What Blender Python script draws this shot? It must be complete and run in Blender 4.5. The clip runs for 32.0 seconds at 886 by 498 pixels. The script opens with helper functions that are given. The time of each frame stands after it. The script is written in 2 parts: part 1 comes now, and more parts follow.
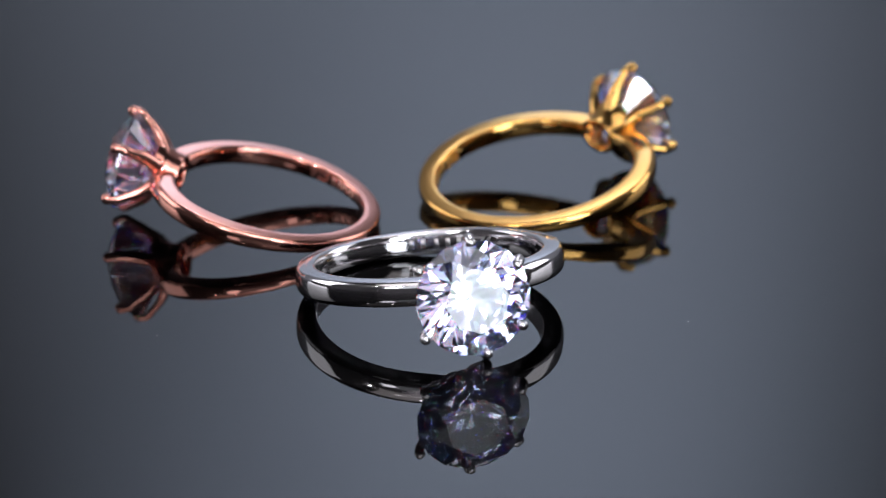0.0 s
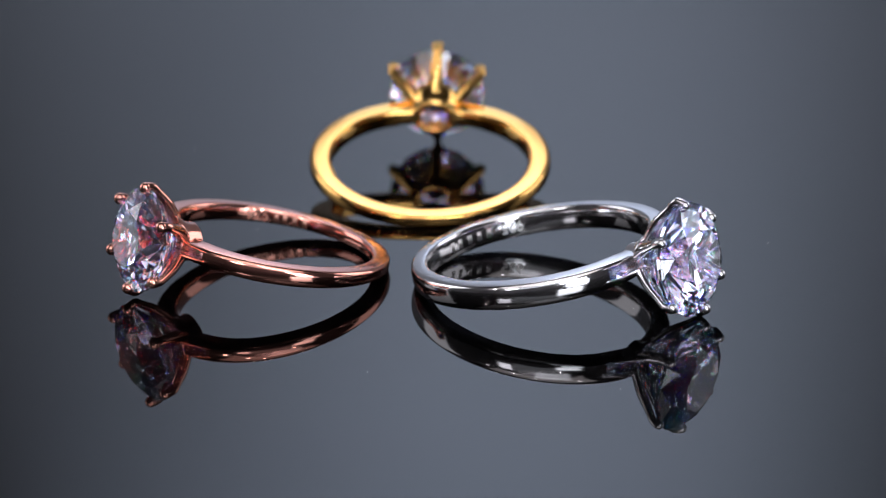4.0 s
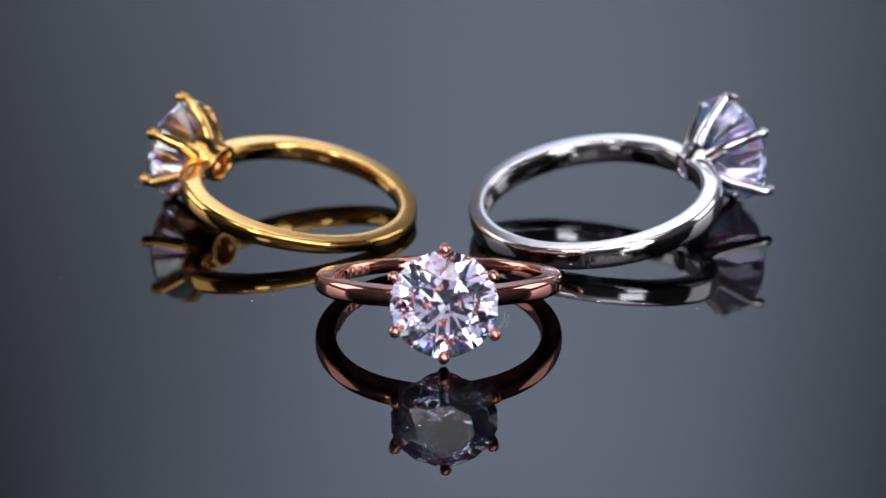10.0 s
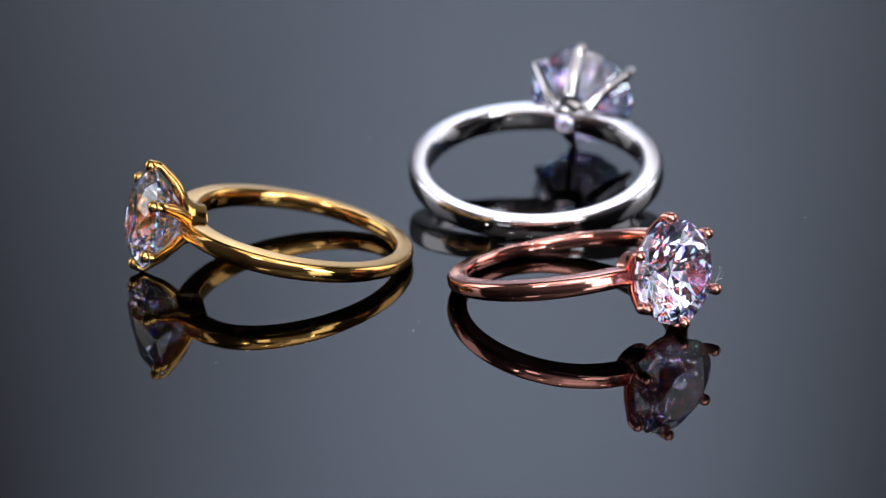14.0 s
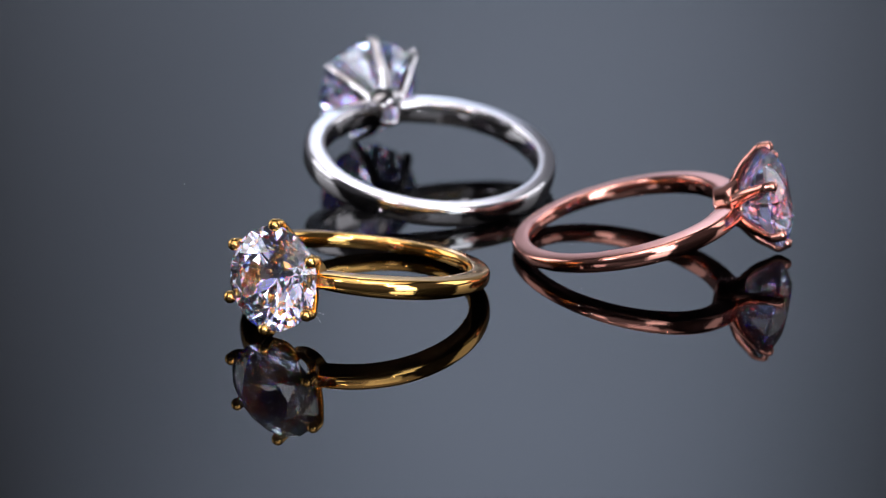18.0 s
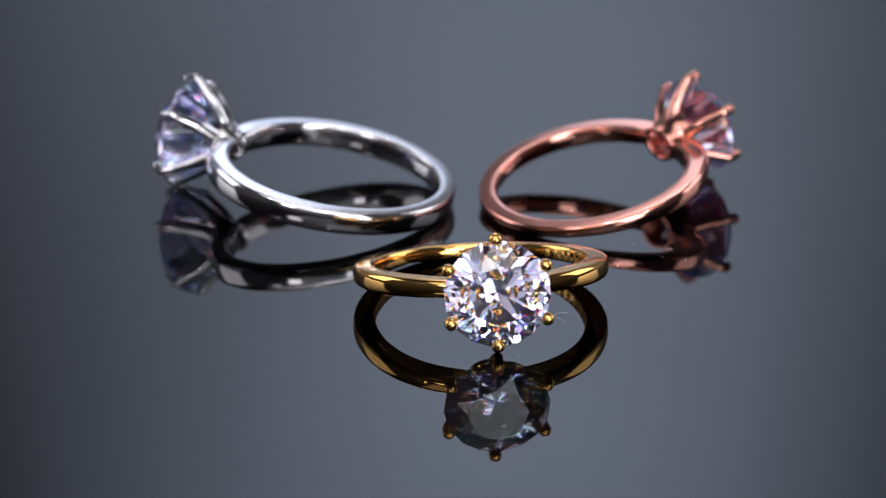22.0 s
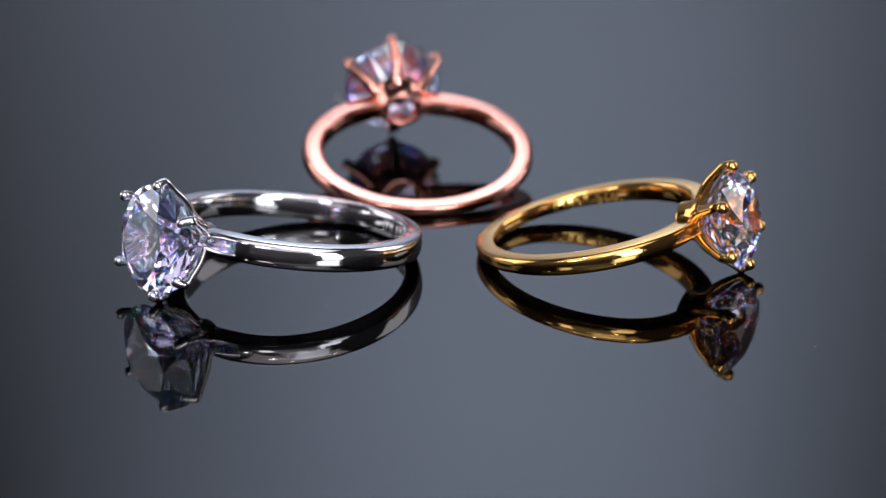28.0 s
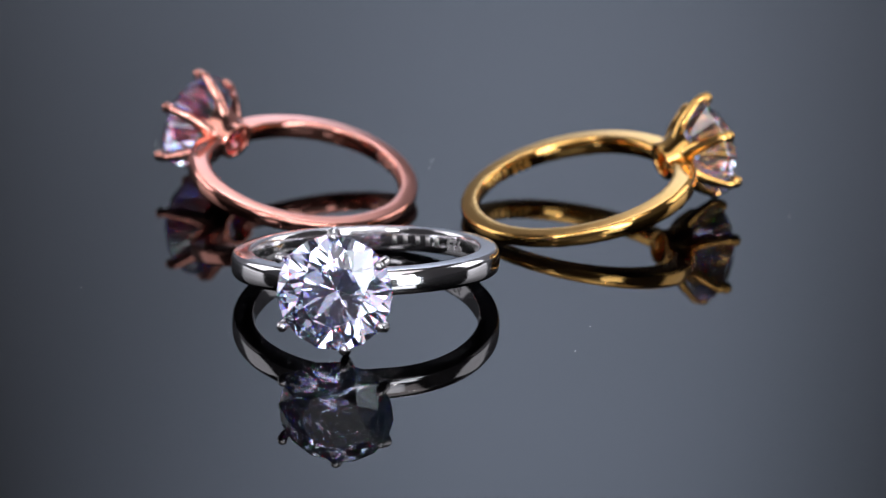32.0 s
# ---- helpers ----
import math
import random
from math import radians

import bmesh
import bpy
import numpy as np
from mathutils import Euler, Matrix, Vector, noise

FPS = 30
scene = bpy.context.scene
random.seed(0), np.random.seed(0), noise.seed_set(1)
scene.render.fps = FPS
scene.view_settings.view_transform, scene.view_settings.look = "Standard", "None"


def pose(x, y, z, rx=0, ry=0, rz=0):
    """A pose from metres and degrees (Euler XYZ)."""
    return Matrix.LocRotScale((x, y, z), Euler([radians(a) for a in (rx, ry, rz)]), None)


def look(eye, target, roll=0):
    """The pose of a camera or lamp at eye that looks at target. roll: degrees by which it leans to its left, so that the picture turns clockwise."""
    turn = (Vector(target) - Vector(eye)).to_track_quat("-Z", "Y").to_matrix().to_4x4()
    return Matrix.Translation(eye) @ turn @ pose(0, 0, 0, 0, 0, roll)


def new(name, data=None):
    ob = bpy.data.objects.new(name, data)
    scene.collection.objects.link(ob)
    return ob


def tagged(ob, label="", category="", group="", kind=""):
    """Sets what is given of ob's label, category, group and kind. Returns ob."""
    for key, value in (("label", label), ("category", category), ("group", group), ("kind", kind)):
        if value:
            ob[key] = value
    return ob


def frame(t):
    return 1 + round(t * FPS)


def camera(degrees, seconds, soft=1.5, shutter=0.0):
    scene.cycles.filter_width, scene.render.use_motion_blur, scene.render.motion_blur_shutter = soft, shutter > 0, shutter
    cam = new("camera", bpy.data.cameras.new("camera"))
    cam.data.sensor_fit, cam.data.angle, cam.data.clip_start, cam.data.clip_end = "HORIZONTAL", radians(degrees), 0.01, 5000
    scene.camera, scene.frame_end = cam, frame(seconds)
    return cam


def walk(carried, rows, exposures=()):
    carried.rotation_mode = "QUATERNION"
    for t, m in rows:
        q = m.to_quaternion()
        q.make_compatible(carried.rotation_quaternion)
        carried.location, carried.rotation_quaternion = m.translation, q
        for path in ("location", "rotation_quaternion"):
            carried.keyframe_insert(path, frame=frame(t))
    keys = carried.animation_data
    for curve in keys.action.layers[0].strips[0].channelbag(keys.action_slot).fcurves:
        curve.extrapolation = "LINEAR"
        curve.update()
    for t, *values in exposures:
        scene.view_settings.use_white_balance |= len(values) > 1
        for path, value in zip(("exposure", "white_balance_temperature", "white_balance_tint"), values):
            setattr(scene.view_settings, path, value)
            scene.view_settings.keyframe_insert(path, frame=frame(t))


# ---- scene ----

MM = 0.001

# ---------------------------------------------------------------- camera: stands still
CAM_AT = Vector((0.033, 0.0, -0.658)) * MM
ELEV = 20.297
EYE = CAM_AT - 0.41097 * Vector((0, math.cos(radians(ELEV)), -math.sin(radians(ELEV))))
cam = camera(10.548, 32.0, soft=1.0, shutter=0.5)
cam.data.dof.use_dof = True
cam.data.dof.focus_distance = 0.393
cam.data.dof.aperture_fstop = 33.0
cam.data.dof.aperture_blades = 0
STILL = look(EYE, CAM_AT, -0.199)
walk(cam, [(0.0, STILL), (32.0, STILL)])
scene.view_settings.exposure = 0.0


def turn_at(t):
    """The turntable's angle in degrees at t seconds: about 10.5 degrees a second."""
    u = t - 16.0
    return 177.499 + 10.47674 * u + 0.0048374 * u ** 2 + 2.4032e-04 * u ** 3 + -2.00590e-05 * u ** 4 + -4.6013e-07 * u ** 5


# ---------------------------------------------------------------- world and lamps
world = bpy.data.worlds.new("studio_dark")
world.use_nodes = True
world.node_tree.nodes["Background"].inputs[0].default_value = (0.55, 0.6, 0.7, 1)
world.node_tree.nodes["Background"].inputs[1].default_value = 0.02
scene.world = world


def lamp(name, kind, power, m, color=(1, 1, 1), **values):
    data = bpy.data.lights.new(name, kind)
    data.energy, data.color = power, color
    for key, value in values.items():
        if key == "size":
            data.size = value
        elif key == "size_y":
            data.shape, data.size_y = "RECTANGLE", value
        elif key == "cone":
            data.spot_size = radians(value)
        elif key == "blend":
            data.spot_blend = value
        elif key == "radius":
            data.shadow_soft_size = value
    ob = new(name, data)
    ob.matrix_world = m
    return ob


def around(az, el, dist):
    """A place seen from the turntable: az degrees to the right of the camera, el degrees up."""
    a, e = radians(az), radians(el)
    return Vector((math.sin(a) * math.cos(e), -math.cos(a) * math.cos(e), math.sin(e))) * dist


CENTRE = Vector((0, 0, 0.008))
lamp("key_softbox", "AREA", 0.60, look(around(14, 40, 0.62), CENTRE), (0.88, 0.93, 1.0), size=0.30, size_y=0.22)
# unseen fill beside the camera, added to whiten the stones' dark facets
lamp("front_panel", "AREA", 0.20, look(around(1, 25, 0.66), CENTRE), (0.88, 0.93, 1.0), size=0.52, size_y=0.20)
lamp("side_lamp", "AREA", 0.34, look(around(-30, 24, 0.62), CENTRE), (0.92, 0.92, 1.0), size=0.12, size_y=0.10)
lamp("low_softbox", "AREA", 0.78, look(around(28, 15, 0.62), CENTRE), (0.88, 0.93, 1.0), size=0.22, size_y=0.14)
lamp("table_lamp", "AREA", 0.42, look(around(33, 1.5, 0.62), CENTRE), (0.86, 0.93, 1.0), size=0.20, size_y=0.10)
for az, el in ((21, 27), (-27, 44), (44, 50), (-50, 32), (-8, 60)):
    lamp("led_lamp", "AREA", 0.14, look(around(az, el, 0.60), CENTRE), (1.0, 0.97, 0.98), size=0.013)
# added side fills, for paler side-on stones and band ends
for side in (-1, 1):
    lamp("side_softbox", "AREA", 4.2, look((side * 1.15, 0.40, 0.50), CENTRE), (0.93, 0.94, 1.0), size=0.8, size_y=0.8)
# added spot on the unseen front wall, a bounce for metal and stones
lamp("wall_spot", "SPOT", 330.0, look((0.0, -0.55, 0.95), (0.0, -1.7, 1.50)), (1.0, 0.94, 0.99), cone=70, blend=0.8, radius=0.03)
BLUE_GREY, PALE = (0.73, 0.835, 1.0), (1.0, 0.96, 0.98)
# added unseen spots, stacked to shape the backdrop glow mirrored in plate and rims
for across, height, power, cone, tint in ((0.006, -0.03, 190.0, 16.5, BLUE_GREY), (0.010, 0.31, 335.0, 11.0, BLUE_GREY), (0.030, 0.30, 260.0, 6.0, BLUE_GREY), (0.008, 0.45, 420.0, 10.0, BLUE_GREY),
                                          (0.02, 0.72, 360.0, 18, PALE), (0.02, 1.10, 720.0, 40, PALE)):
    lamp("backdrop_spot", "SPOT", power, look((0.06, -0.35, 1.55), (across, 0.75, height)), tint, cone=cone, blend=1.0, radius=0.03)
lamp("overhead_softbox", "AREA", 10.0, look((0.0, -0.82, 1.48), (0, 0, 0)), (1.0, 0.94, 0.955), size=2.4, size_y=1.2)

# long paths inside the faceted stones
scene.cycles.max_bounces, scene.cycles.glossy_bounces, scene.cycles.transmission_bounces = 24, 20, 20

# ---------------------------------------------------------------- materials


def material(name):
    m = bpy.data.materials.new(name)
    m.use_nodes = True
    t = m.node_tree
    return m, t, t.nodes["Principled BSDF"]


def noise_node(t, scale, detail=4.0, rough=0.6):
    c = t.nodes.new("ShaderNodeTexCoord")
    n = t.nodes.new("ShaderNodeTexNoise")
    n.inputs["Scale"].default_value = scale
    n.inputs["Detail"].default_value = detail
    n.inputs["Roughness"].default_value = rough
    t.links.new(c.outputs["Object"], n.inputs["Vector"])
    return n


def ramp(t, socket, low, high, lo=0.3, hi=0.7):
    r = t.nodes.new("ShaderNodeMapRange")
    r.inputs["From Min"].default_value, r.inputs["From Max"].default_value = lo, hi
    r.inputs["To Min"].default_value, r.inputs["To Max"].default_value = low, high
    t.links.new(socket, r.inputs["Value"])
    return r.outputs["Result"]


def bump(t, bsdf, socket, strength, distance):
    b = t.nodes.new("ShaderNodeBump")
    b.inputs["Strength"].default_value = strength
    b.inputs["Distance"].default_value = distance
    t.links.new(socket, b.inputs["Height"])
    t.links.new(b.outputs["Normal"], bsdf.inputs["Normal"])


def metal(name, color, rough=0.07):
    """Polished plated metal: slightly wavy from casting and polishing, faint wear."""
    m, t, b = material(name)
    b.inputs["Metallic"].default_value = 1.0
    n = noise_node(t, 420.0, 3.0)
    mix = t.nodes.new("ShaderNodeMix")
    mix.data_type = "RGBA"
    mix.inputs[6].default_value = (*color, 1)
    mix.inputs[7].default_value = (*[c * 0.93 for c in color], 1)
    t.links.new(n.outputs["Fac"], mix.inputs[0])
    t.links.new(mix.outputs[2], b.inputs["Base Color"])
    fine = noise_node(t, 2600.0, 4.0)
    t.links.new(ramp(t, fine.outputs["Fac"], rough * 0.75, rough * 1.3), b.inputs["Roughness"])
    bump(t, b, noise_node(t, 330.0, 2.0).outputs["Fac"], 0.10, 0.00010)
    return m


def shaded_stamp(name, color):
    """A stamped mark: matt, the shade of its recess put into a darker base colour."""
    m, t, b = material(name)
    b.inputs["Metallic"].default_value = 1.0
    b.inputs["Base Color"].default_value = (*color, 1)
    b.inputs["Roughness"].default_value = 0.45
    bump(t, b, noise_node(t, 3000.0).outputs["Fac"], 0.3, 0.00005)
    return m


def stone_material():
    """Cubic zirconia: clear, with the spread of its refraction from red to violet."""
    m = bpy.data.materials.new("cubic_zirconia")
    m.use_nodes = True
    t = m.node_tree
    t.nodes.remove(t.nodes["Principled BSDF"])
    out = t.nodes["Material Output"]
    last = None
    lobes = (((0.755, 0.795, 0.820), 2.20, 0.004), ((0.07, 0.07, 0.07), 2.20, 0.05), ((0.11, 0, 0), 2.150, 0.0), ((0, 0.11, 0), 2.20, 0.0), ((0, 0, 0.11), 2.260, 0.0))
    for color, ior, rough in lobes:
        g = t.nodes.new("ShaderNodeBsdfGlass")
        g.inputs["Color"].default_value = (*color, 1)
        g.inputs["Roughness"].default_value = rough
        g.inputs["IOR"].default_value = ior
        if last is None:
            last = g.outputs[0]
        else:
            add = t.nodes.new("ShaderNodeAddShader")
            t.links.new(last, add.inputs[0])
            t.links.new(g.outputs[0], add.inputs[1])
            last = add.outputs[0]
    t.links.new(last, out.inputs["Surface"])
    return m


def acrylic():
    m, t, b = material("black_acrylic")
    n = noise_node(t, 9.0)
    mix = t.nodes.new("ShaderNodeMix")
    mix.data_type = "RGBA"
    mix.inputs[6].default_value = (0.0003, 0.0003, 0.0004, 1)
    mix.inputs[7].default_value = (0.0006, 0.0006, 0.0007, 1)
    t.links.new(n.outputs["Fac"], mix.inputs[0])
    t.links.new(mix.outputs[2], b.inputs["Base Color"])
    t.links.new(ramp(t, noise_node(t, 60.0).outputs["Fac"], 0.0, 0.02), b.inputs["Roughness"])
    b.inputs["IOR"].default_value = 1.26
    return m


def paint(name, color, rough=0.9, scale=30.0):
    m, t, b = material(name)
    n = noise_node(t, scale)
    mix = t.nodes.new("ShaderNodeMix")
    mix.data_type = "RGBA"
    mix.inputs[6].default_value = (*color, 1)
    mix.inputs[7].default_value = (*[c * 0.95 for c in color], 1)
    t.links.new(n.outputs["Fac"], mix.inputs[0])
    t.links.new(mix.outputs[2], b.inputs["Base Color"])
    b.inputs["Roughness"].default_value = rough
    bump(t, b, noise_node(t, scale * 20).outputs["Fac"], 0.1, 0.001)
    return m


SILVER = metal("rhodium_silver", (0.84, 0.815, 0.835), 0.10)
ROSE = metal("rose_gold", (0.95, 0.43, 0.34), 0.11)
GOLD = metal("yellow_gold", (1.0, 0.575, 0.175), 0.10)
SILVER_MARK = shaded_stamp("silver_stamp", (0.62, 0.60, 0.61))
ROSE_MARK = shaded_stamp("rose_stamp", (0.60, 0.31, 0.25))
GOLD_MARK = shaded_stamp("gold_stamp", (0.66, 0.42, 0.13))
ZIRCONIA = stone_material()
ACRYLIC = acrylic()
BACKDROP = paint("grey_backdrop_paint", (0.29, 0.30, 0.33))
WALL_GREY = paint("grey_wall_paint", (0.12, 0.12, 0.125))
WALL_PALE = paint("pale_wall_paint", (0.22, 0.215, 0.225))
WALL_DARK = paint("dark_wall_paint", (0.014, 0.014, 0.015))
TABLE_WOOD = paint("dark_table_laminate", (0.012, 0.011, 0.011), 0.5, 12.0)
LINT = paint("pale_lint", (0.75, 0.72, 0.68), 0.8, 900.0)

# ---------------------------------------------------------------- building blocks


def mesh_object(name, verts, faces, mat, smooth=True):
    me = bpy.data.meshes.new(name)
    me.from_pydata([tuple(v) for v in verts], [], faces)
    bm = bmesh.new()
    bm.from_mesh(me)
    bmesh.ops.recalc_face_normals(bm, faces=bm.faces)
    bm.to_mesh(me)
    bm.free()
    me.materials.append(mat)
    me.polygons.foreach_set("use_smooth", [smooth] * len(me.polygons))
    return new(name, me)


def part(name, verts, faces, mat, parent, label="", smooth=True):
    ob = mesh_object(name, verts, faces, mat, smooth)
    ob.parent = parent
    return tagged(ob, label)


def box(x0, y0, z0, x1, y1, z1):
    v = [Vector((x, y, z)) for z in (z0, z1) for y in (y0, y1) for x in (x0, x1)]
    f = [(0, 2, 3, 1), (4, 5, 7, 6), (0, 1, 5, 4), (2, 6, 7, 3), (0, 4, 6, 2), (1, 3, 7, 5)]
    return v, f


def loft(rings, closed=False):
    """Skin a list of equal rings of points; open ends are capped."""
    n, k = len(rings[0]), len(rings)
    verts = [p for r in rings for p in r]
    faces = []
    for i in range(k if closed else k - 1):
        a, b = i * n, ((i + 1) % k) * n
        faces += [(a + j, a + (j + 1) % n, b + (j + 1) % n, b + j) for j in range(n)]
    if not closed:
        faces += [tuple(range(n - 1, -1, -1)), tuple((k - 1) * n + j for j in range(n))]
    return verts, faces


def lathe(profile, n=96):
    """Turn (radius, z) pairs about z."""
    rings = []
    for r, z in profile:
        rings.append([Vector((r * math.cos(2 * math.pi * j / n), r * math.sin(2 * math.pi * j / n), z)) for j in range(n)])
    return loft(rings)


def smooth01(x):
    x = min(max(x, 0.0), 1.0)
    return x * x * (3 - 2 * x)


def catmull(points, steps):
    """A smooth line through the points."""
    out = []
    p = [2 * points[0] - points[1], *points, 2 * points[-1] - points[-2]]
    for i in range(1, len(p) - 2):
        for s in range(steps):
            u = s / steps
            a, b, c, d = p[i - 1], p[i], p[i + 1], p[i + 2]
            out.append(0.5 * (2 * b + (c - a) * u + (2 * a - 5 * b + 4 * c - d) * u ** 2 + (3 * b - a - 3 * c + d) * u ** 3))
    out.append(points[-1].copy())
    return out


# ---------------------------------------------------------------- the rings
# In a ring's own space x runs from the centre of the finger hole to the stone and z is the hole's axis;
# lengths in millimetres.


def shank_profile(flat, top, power):
    """Unit section (depth -1 inside to +1 outside, height -1 to 1): gently rounded inside, flat rims that slope a little outwards, domed outside."""
    half = [(-0.76 - 0.24 * math.cos(a), 0.95 * math.sin(a)) for a in [radians(x) for x in (0, 12, 24, 36, 48, 60, 72)]]
    half += [(-0.76, 0.955), (-0.68, 0.985), (-0.56, 0.998), (-0.40, 1.0)]
    half += [(-0.40 + (flat + 0.40) * u, 1.0 - (1.0 - top) * u ** 1.5) for u in (0.35, 0.7, 1.0)]
    half += [(flat + (1.0 - flat) * math.sin(a), top * math.cos(a) ** power) for a in [radians(x) for x in (10, 20, 30, 40, 50, 60, 70, 80, 90)]]
    return half + [(r, -z) for r, z in half[-2:0:-1]]


SECTION = shank_profile(0.58, 0.94, 0.70)


def band_shape(R, w, taper, bulge, sink, depth, slot, slim):
    """Shank that grows deeper from the palm to the shoulders, open where the head's collar sits."""
    rings, k = [], 240
    gap = math.asin(slot / R)
    for i in range(k + 1):
        psi = gap + (2 * math.pi - 2 * gap) * i / k
        far = min(psi, 2 * math.pi - psi)
        hug = smooth01(1.0 - (far - gap) / radians(52))
        tip = smooth01(1.0 - (far - gap) / radians(15))
        palm = smooth01((far - radians(45)) / radians(120))
        outer = R + bulge * 0.77 * math.sin(far) ** 2 * (1.0 + math.cos(far)) + 0.10 * hug
        inner = R - depth - sink * hug
        half_z = w * (1.0 - slim * hug - 0.12 * tip - taper * palm)
        mid, half_r = (outer + inner) / 2, (outer - inner) / 2
        rings.append([Vector(((mid + half_r * a) * math.cos(psi), (mid + half_r * a) * math.sin(psi), half_z * b)) for a, b in SECTION])
    return loft(rings)


def collar_shape(x0, x1, r_out, r_in, low):
    """The short open tube at the finger hole that widens to the cup from which the prongs rise; axis along x, oval at the finger."""
    d = x1 - x0
    prof = [(r_in, x0 + 0.16), (r_in + 0.03, x0 + 0.05), (r_in + 0.09, x0), (r_out - 0.09, x0), (r_out - 0.03, x0 + 0.04), (r_out, x0 + 0.14), (r_out + 0.02, x0 + 0.35 * d),
            (r_out + 0.16, x0 + 0.62 * d), (r_out + 0.45, x1 - 0.12), (r_out + 0.40, x1), (r_out + 0.20, x1), (r_out + 0.12, x1 - 0.12), (r_in + 0.22, x0 + 0.60 * d), (r_in, x0 + 0.40 * d)]
    rings, n = [], 48
    for r, x in prof:
        flat = low + (1.0 - low) * smooth01((x - x0 - 0.3 * d) / (0.7 * d))
        rings.append([Vector((x, r * math.cos(2 * math.pi * j / n), flat * r * math.sin(2 * math.pi * j / n))) for j in range(n)])
    return loft(rings, closed=True)


PAVILION = 0.86  # depth over girdle radius


def ball(centre, r, n=18, k=10):
    """A sphere as a grid of rings with two poles."""
    verts = [centre + Vector((0, 0, r)), centre - Vector((0, 0, r))]
    for i in range(1, k):
        a = math.pi * i / k
        verts += [centre + Vector((math.sin(a) * math.cos(2 * math.pi * j / n), math.sin(a) * math.sin(2 * math.pi * j / n), math.cos(a))) * r for j in range(n)]
    faces = [(0, 2 + j, 2 + (j + 1) % n) for j in range(n)]
    for i in range(k - 2):
        p = 2 + i * n
        faces += [(p + j, p + n + j, p + n + (j + 1) % n, p + (j + 1) % n) for j in range(n)]
    p = 2 + (k - 2) * n
    faces += [(1, p + (j + 1) % n, p + j) for j in range(n)]
    return verts, faces


def prong_shape(x0, r0, H, xg, tip, girdle, bead):
    """A claw: from the collar up along the pavilion, past the girdle and over the crown's edge, ending in a round bead."""
    ty, tz = tip
    rp = math.hypot(ty, tz)
    uy, uz = ty / rp, tz / rp

    def at(x, r):
        return Vector((x, uy * r, uz * r))

    def clear(x):
        return max(girdle - (xg - x) / PAVILION + 0.84, r0 + (girdle + 0.1 - r0) * (x - x0) / (xg - 0.4 - x0) + 0.12)

    xa, xb = x0 + 0.35 * (xg - x0), x0 + 0.70 * (xg - x0)
    line = catmull([Vector((x0, uy * r0, uz * r0 * 0.75)), at(xa, clear(xa) + 0.02), at(xb, clear(xb) - 0.02), at(xg - 0.40, girdle + 0.18),
                    at(xg + 0.02, (girdle + rp) / 2 + 0.14), at(H + 0.02, rp - 0.02)], 7)
    rings, n, k = [], 16, len(line)
    side = Vector((0, -uz, uy))
    for i, p in enumerate(line):
        d = (line[min(i + 1, k - 1)] - line[max(i - 1, 0)]).normalized()
        up = d.cross(side).normalized()
        u = i / (k - 1)
        r = 0.60 - 0.21 * smooth01(u / 0.5)
        wide, deep = 1.08, 0.82 + 0.1 * u
        rings.append([p + (side * math.cos(2 * math.pi * j / n) * wide + up * math.sin(2 * math.pi * j / n) * deep) * r for j in range(n)])
    verts, faces = loft(rings)
    bv, bf = ball(at(H + 0.06, rp - 0.13), bead)
    shift = len(verts)
    return verts + bv, faces + [tuple(shift + q for q in f) for f in bf]


def brilliant_shape(r, xg, spin_deg):
    """A round brilliant of 57 facets; table towards +x, girdle at xg."""
    hc, hp, th, rt = 0.29 * r, PAVILION * r, 0.03 * r, 0.56 * r
    v, f = [], []

    def ring(rad, x, off, n=8):
        start = len(v)
        for k in range(n):
            a = radians(spin_deg + off + 360.0 / n * k)
            v.append(Vector((xg + x, rad * math.cos(a), rad * math.sin(a))))
        return start

    top = ring(rt, th + hc, 0)
    m = 0.80 * r
    mid = ring(m, th + hc * (r - m * math.cos(math.pi / 8)) / (r - rt), 22.5)
    gu = ring(r, th, 0, 16)
    gl = ring(r, -th, 0, 16)
    lm = 0.24 * r
    low = ring(lm, -th - hp * (1 - lm * math.cos(math.pi / 8) / r), 22.5)
    v.append(Vector((xg - th - hp, 0, 0)))
    culet = len(v) - 1
    f.append(tuple(top + k for k in range(8)))
    for k in range(8):
        k1, g = (k + 1) % 8, 2 * k
        f.append((top + k, top + k1, mid + k))
        f.append((top + k, mid + k, gu + g, mid + (k - 1) % 8))
        f.append((mid + k, gu + g, gu + g + 1))
        f.append((mid + k, gu + g + 1, gu + (g + 2) % 16))
        f.append((culet, low + k, gl + g, low + (k - 1) % 8))
        f.append((low + k, gl + g, gl + g + 1))
        f.append((low + k, gl + g + 1, gl + (g + 2) % 16))
    for k in range(16):
        f.append((gu + k, gu + (k + 1) % 16, gl + (k + 1) % 16, gl + k))
    return v, f


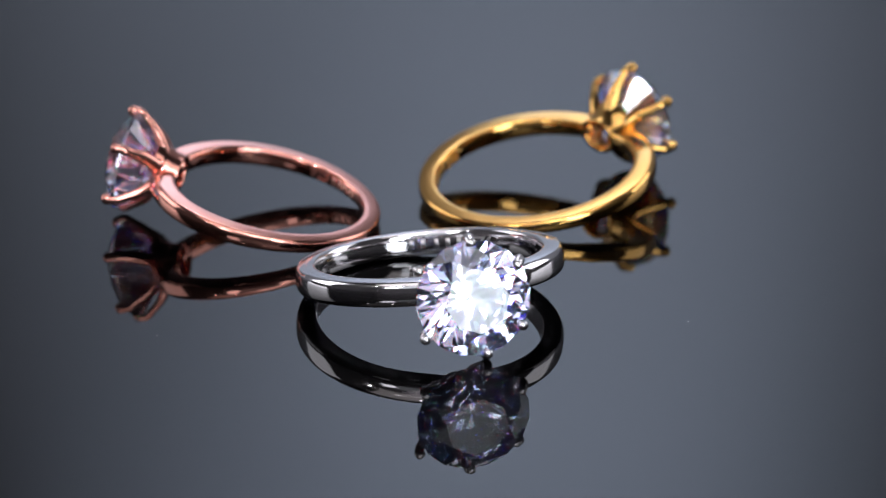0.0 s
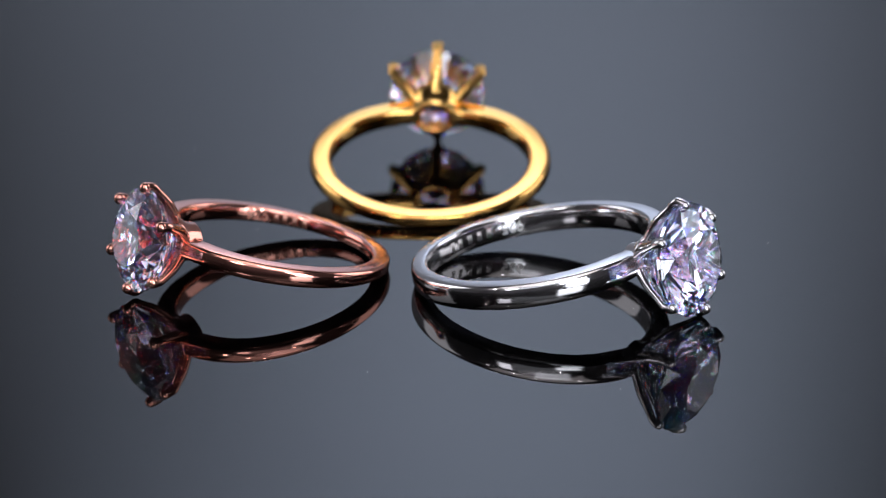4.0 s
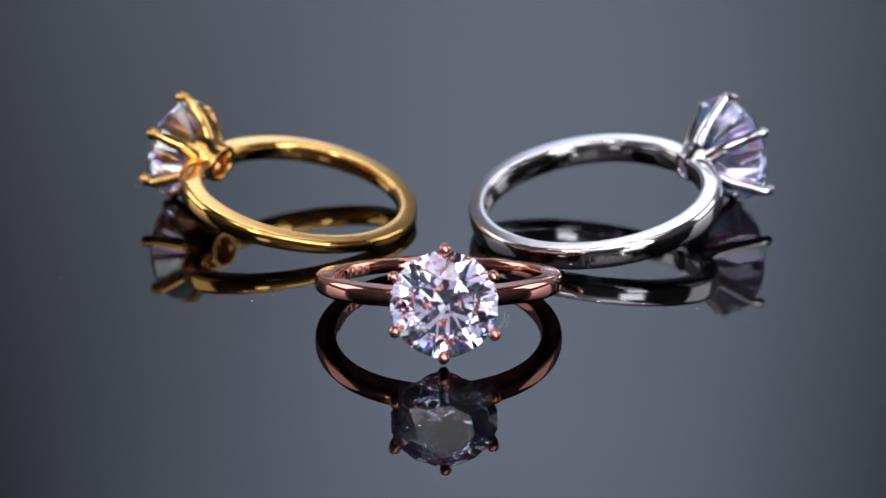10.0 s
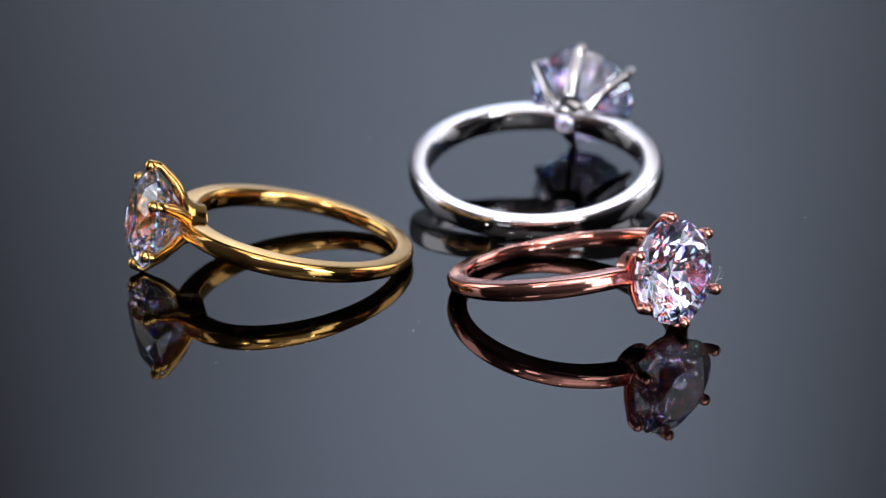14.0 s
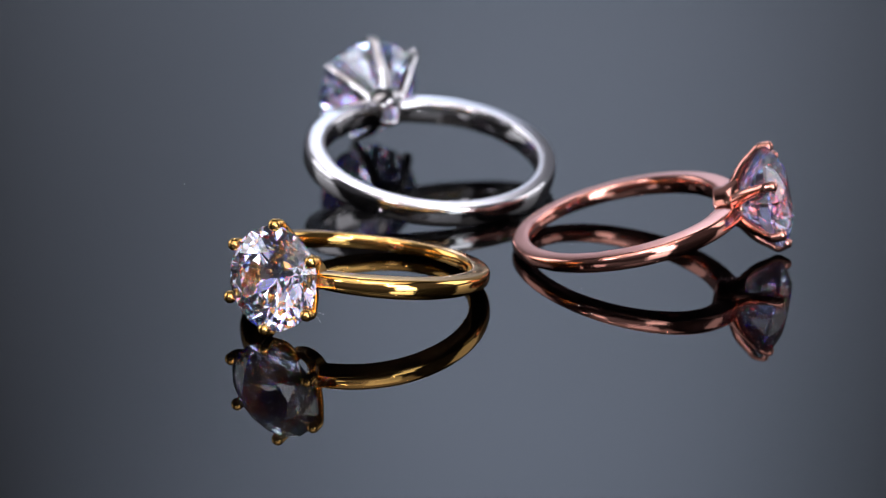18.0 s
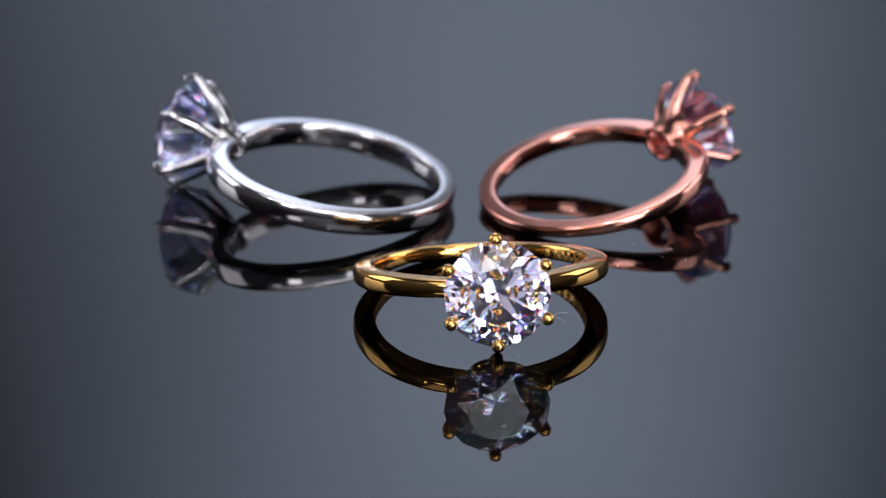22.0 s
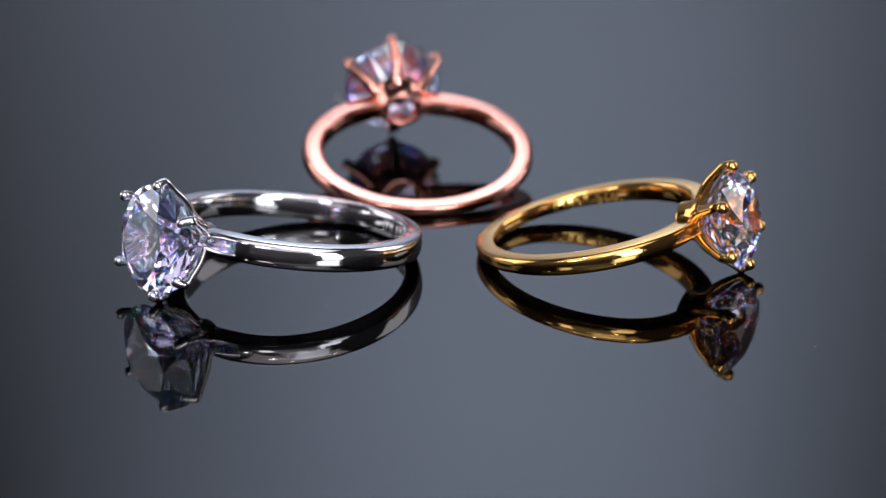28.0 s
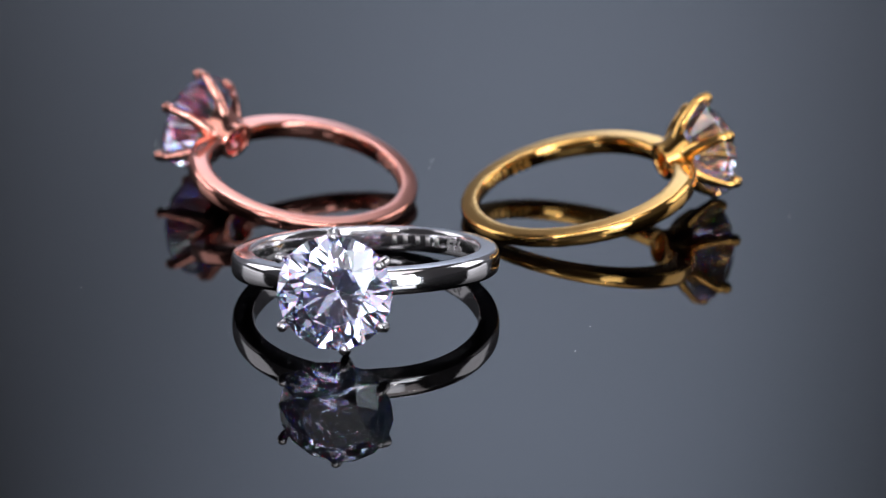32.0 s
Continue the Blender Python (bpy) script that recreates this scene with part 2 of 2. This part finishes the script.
def stamp(text, psi_deg, R_in, height, flipped, mat, parent, to_world, label):
    """Letters stamped round the inside of the shank, read from within the hole."""
    cu = bpy.data.curves.new("stamp_text", "FONT")
    cu.body, cu.size, cu.align_x, cu.align_y, cu.extrude = text, 1.0, "CENTER", "CENTER", 0.02
    cu.offset = 0.012
    tmp = new("stamp_text", cu)
    dg = bpy.context.evaluated_depsgraph_get()
    me = bpy.data.meshes.new_from_object(tmp.evaluated_get(dg))
    bpy.data.objects.remove(tmp)
    s = height / 0.72
    sign = -1 if flipped else 1
    bm = bmesh.new()
    bm.from_mesh(me)
    bmesh.ops.subdivide_edges(bm, edges=[e for e in bm.edges if e.calc_length() > 0.25], cuts=2)
    for vert in bm.verts:
        x, y, z = vert.co
        a = radians(psi_deg) - sign * x * s / R_in
        rho = R_in - 0.012 - (0.015 if z > 0 else -0.05)
        vert.co = to_world @ Vector((rho * math.cos(a), rho * math.sin(a), sign * y * s))
    bm.to_mesh(me)
    bm.free()
    me.materials.clear()
    me.materials.append(mat)
    ob = new("stamp", me)
    ob.parent = parent
    return tagged(ob, label)


def mark_bar(psi_deg, R_in, half_w, half_h, mat, parent, to_world):
    """A stamped mark that cannot be read: a small plain bar."""
    rings = []
    for u in (-1, -0.4, 0.4, 1):
        a = radians(psi_deg) + u * half_w / R_in
        rings.append([to_world @ Vector((rho * math.cos(a), rho * math.sin(a), z)) for rho, z in
                      ((R_in + 0.04, -half_h), (R_in - 0.03, -half_h), (R_in - 0.03, half_h), (R_in + 0.04, half_h))])
    v, f = loft(rings)
    return part("stamp_mark", v, f, mat, parent)


TIP_Y = (0, -0.866, -0.866, 0, 0.866, 0.866)
TIP_Z = (1, 0.5, -0.5, -1, -0.5, 0.5)


def solitaire(label, mat, mark_mat, x, y, heading, tilt, lean, zc, H, Rp, R, w, taper, head_roll, shifts, stamps, bars, stone_spin, inset, bead, grow, collar=(1.5, 2.0)):
    """One solitaire ring; returns its empty, which stands on the plate under the hole's centre."""
    root = new("solitaire_ring")
    tagged(root, label, "ring", "rings on the turntable")
    to = Matrix.Diagonal((MM, MM, MM, 1)) @ pose(0, 0, zc) @ pose(0, 0, 0, 0, -tilt, 0) @ pose(0, 0, 0, lean, 0, 0)

    def put(shape):
        return [to @ p for p in shape[0]], shape[1]

    shank = part("shank", *put(band_shape(R, w, taper, *grow[:5])), mat, root, "polished half-round shank")
    c0, cr = collar
    part("collar", *put(collar_shape(R - grow[2] - grow[1] - grow[5], R - 0.10, grow[3] + 0.60, grow[3] + 0.06, 0.80)), mat, root, "open oval collar under the stone")
    girdle, xg = Rp - inset, H - 0.36
    c, s = math.cos(radians(head_roll)), math.sin(radians(head_roll))
    for k in range(6):
        ty = Rp * (TIP_Y[k] * c - TIP_Z[k] * s) + shifts[k][0]
        tz = Rp * (TIP_Y[k] * s + TIP_Z[k] * c) + shifts[k][1]
        part("prong", *put(prong_shape(R - c0 + 0.85, cr, H, xg, (ty, tz), girdle, bead)), mat, root)
    part("gemstone", *put(brilliant_shape(girdle, xg, stone_spin)), ZIRCONIA, root, "clear round brilliant-cut stone", smooth=False)
    for text, psi, flipped in stamps:
        stamp(text, psi, R - grow[2], 0.95, flipped, mark_mat, shank, to, "stamped silver hallmark")
    for psi, hw, hh in bars:
        mark_bar(psi, R - grow[2], hw, hh, mark_mat, shank, to)
    low = min(min((v.co.z for v in o.data.vertices), default=9) for o in root.children)
    for o in root.children:
        o.location.z -= low
    root["at"] = (x * MM, y * MM, heading)
    return root


# ---------------------------------------------------------------- the room, dim but for the backdrop and front wall, both lit by added spots


def structure(name, shape, mat, label):
    return tagged(mesh_object(name, *shape, mat, smooth=False), label, "", "", "structure")


structure("wall_back", box(-1.5, 0.75, -0.75, 1.5, 0.85, 1.75), BACKDROP, "pale blue-grey matt backdrop wall lit by added unseen spots")
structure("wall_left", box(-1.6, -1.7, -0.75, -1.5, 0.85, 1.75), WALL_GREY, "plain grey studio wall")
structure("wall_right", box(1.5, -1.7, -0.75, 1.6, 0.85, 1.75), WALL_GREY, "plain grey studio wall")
# pale so that it bounces the added spot back onto the rings
structure("wall_front", box(-1.6, -1.8, -0.75, 1.6, -1.7, 1.75), WALL_PALE, "plain pale grey studio wall lit by an added fill spot")
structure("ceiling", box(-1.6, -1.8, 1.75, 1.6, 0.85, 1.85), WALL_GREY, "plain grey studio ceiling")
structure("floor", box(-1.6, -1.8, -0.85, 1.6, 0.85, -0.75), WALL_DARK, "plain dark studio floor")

table = new("table")
table.location = (0, 0.1, -0.75)
tagged(table, "dark laminate table under the turntable", "table")
part("tabletop", *box(-0.6, -0.4, 0.69, 0.6, 0.4, 0.72), TABLE_WOOD, table)
for sx in (-1, 1):
    for sy in (-1, 1):
        part("leg", *box(sx * 0.55 - 0.025, sy * 0.35 - 0.025, 0, sx * 0.55 + 0.025, sy * 0.35 + 0.025, 0.69), TABLE_WOOD, table)

# ---------------------------------------------------------------- turntable with its black acrylic plate
turntable = new("turntable")
tagged(turntable, "turning display stand with a glossy black acrylic plate", "turntable")
turntable.location = (0, 0, 0)
part("base", *lathe([(0.004, -0.030), (0.08, -0.030), (0.083, -0.027), (0.083, -0.010), (0.004, -0.010)]), WALL_DARK, turntable)
plate = part("plate", *lathe([(0.002, -0.0085), (0.199, -0.0085), (0.2, -0.0075), (0.2, -0.001), (0.1995, -0.0003), (0.199, 0.0), (0.002, 0.0)], 128), ACRYLIC, turntable, "mirror-glossy black acrylic plate", smooth=False)

# ---------------------------------------------------------------- the three rings
silver_ring = solitaire("polished silver solitaire ring with clear round stone on black acrylic", SILVER, SILVER_MARK,
                        -3.253, -12.902, -84.826, 9.540, 2.35, 2.779, 14.842, 4.725, 10.821, 1.11, 0.06, -0.63,
                        ((0.00, 0.00), (-0.38, 0.50), (-0.27, -0.50), (0.78, 0.05), (-0.24, -0.30), (-0.30, 0.06)),
                        [("925", 137.0, True)], [(150.0, 0.19, 0.36), (156.0, 0.19, 0.36), (162.0, 0.19, 0.36), (169.0, 0.19, 0.36), (175.0, 0.19, 0.36)], 4.0, 0.0, 0.44, (0.45, 0.40, 1.50, 0.95, 0.0, -0.10), (1.0, 1.75))
rose_ring = solitaire("rose gold solitaire ring with clear round stone on black acrylic", ROSE, ROSE_MARK,
                      -14.293, 6.970, -202.695, 11.693, -0.543, 2.458, 12.809, 4.609, 10.03, 0.86, 0.34, -0.86,
                        ((0.00, 0.00), (-0.18, -0.02), (0.00, 0.05), (0.05, 0.23), (0.20, -0.12), (0.00, 0.12)),
                      [("925", 251.0, False)], [(240.0, 0.19, 0.36), (235.0, 0.19, 0.36), (229.0, 0.19, 0.36), (223.0, 0.19, 0.36)], 11.0, 0.24, 0.50, (0.22, 0.55, 1.60, 1.40, 0.08, 0.28))
gold_ring = solitaire("yellow gold solitaire ring with clear round stone on black acrylic", GOLD, GOLD_MARK,
                      9.775, 9.098, -324.684, 10.924, 0.624, 2.440, 13.021, 4.613, 10.28, 0.885, 0.33, 0.81,
                        ((0.00, 0.00), (0.00, -0.05), (0.00, 0.06), (-0.15, 0.30), (0.05, 0.00), (0.07, -0.10)),
                      [("925", 103.0, True)], [(115.0, 0.19, 0.36), (121.0, 0.19, 0.36), (127.0, 0.19, 0.36), (133.0, 0.19, 0.36)], -6.0, 0.26, 0.54, (0.42, 0.55, 1.62, 1.40, 0.14, 0.22))


# ---------------------------------------------------------------- dust on the plate, lint caught on two claws


def dust_specks():
    rng = random.Random(7)
    spots = [(-6.15, 20.21, 0.05), (16.73, -22.14, 0.04), (-5.76, 18.17, 0.035), (-7.33, 19.2, 0.03)]
    while len(spots) < 26:
        a, r = rng.uniform(0, 2 * math.pi), 42 * math.sqrt(rng.random())
        spots.append((r * math.cos(a), r * math.sin(a), rng.uniform(0.010, 0.024)))
    verts, faces = [], []
    for x, y, r in spots:
        b, k = len(verts), 6
        for lev, (s, h) in enumerate(((1.0, 0.0), (0.8, 0.5), (0.3, 0.8))):
            for j in range(k):
                a = 2 * math.pi * j / k
                q = r * s * rng.uniform(0.75, 1.2)
                verts.append(Vector((x + q * math.cos(a), y + q * math.sin(a), 0.004 + r * h)) * MM)
        for lev in range(2):
            faces += [(b + lev * k + j, b + lev * k + (j + 1) % k, b + (lev + 1) * k + (j + 1) % k, b + (lev + 1) * k + j) for j in range(k)]
        faces.append(tuple(b + 2 * k + j for j in range(k)))
    ob = part("dust", verts, faces, LINT, turntable, "fine pale dust specks")
    return tagged(ob, kind="stuff")


def lint_on(ring, tilt, zc, start, ways):
    """Thin fibres that stick out from a claw."""
    to = Matrix.Diagonal((MM, MM, MM, 1)) @ pose(0, 0, zc) @ pose(0, 0, 0, 0, -tilt, 0)
    rings_all, faces_all = [], []
    for way, bend in ways:
        line = catmull([Vector(start), Vector(start) + Vector(way) * 0.5 + Vector(bend), Vector(start) + Vector(way)], 6)
        rings = []
        for i, p in enumerate(line):
            d = (line[min(i + 1, len(line) - 1)] - line[max(i - 1, 0)]).normalized()
            u = d.orthogonal().normalized()
            v = d.cross(u)
            rings.append([to @ (p + (u * math.cos(a) + v * math.sin(a)) * 0.006) for a in (0, 2.1, 4.2)])
        v0, f0 = loft(rings)
        b = len(rings_all)
        rings_all += v0
        faces_all += [tuple(b + q for q in f) for f in f0]
    part("lint", rings_all, faces_all, LINT, ring, "pale lint fibres caught on a claw")


dust_specks()
lint_on(rose_ring, 11.7, 2.46, (12.6, 4.35, -1.9), (((0.2, 0.9, 0.6), (0, 0.1, -0.15)), ((0.3, 0.7, 0.1), (0, 0, 0.12)), ((0.1, 0.9, 1.1), (0.05, 0.12, 0)), ((0.2, 0.5, 1.2), (0, 0.14, 0))))
lint_on(gold_ring, 10.9, 2.44, (12.8, 4.4, -1.9), (((0.2, 1.3, 0.2), (0, 0, 0.15)), ((0.2, 1.1, -0.6), (0, 0.1, 0))))


# ---------------------------------------------------------------- everything on the plate turns with it


def motions():
    times = [0.5 * i for i in range(65)]
    walk(turntable, [(t, pose(0, 0, 0, 0, 0, turn_at(t))) for t in times])
    for ring in (silver_ring, rose_ring, gold_ring):
        x, y, heading = ring["at"]
        walk(ring, [(t, pose(0, 0, 0, 0, 0, turn_at(t)) @ pose(x, y, 0, 0, 0, heading)) for t in times])


motions()
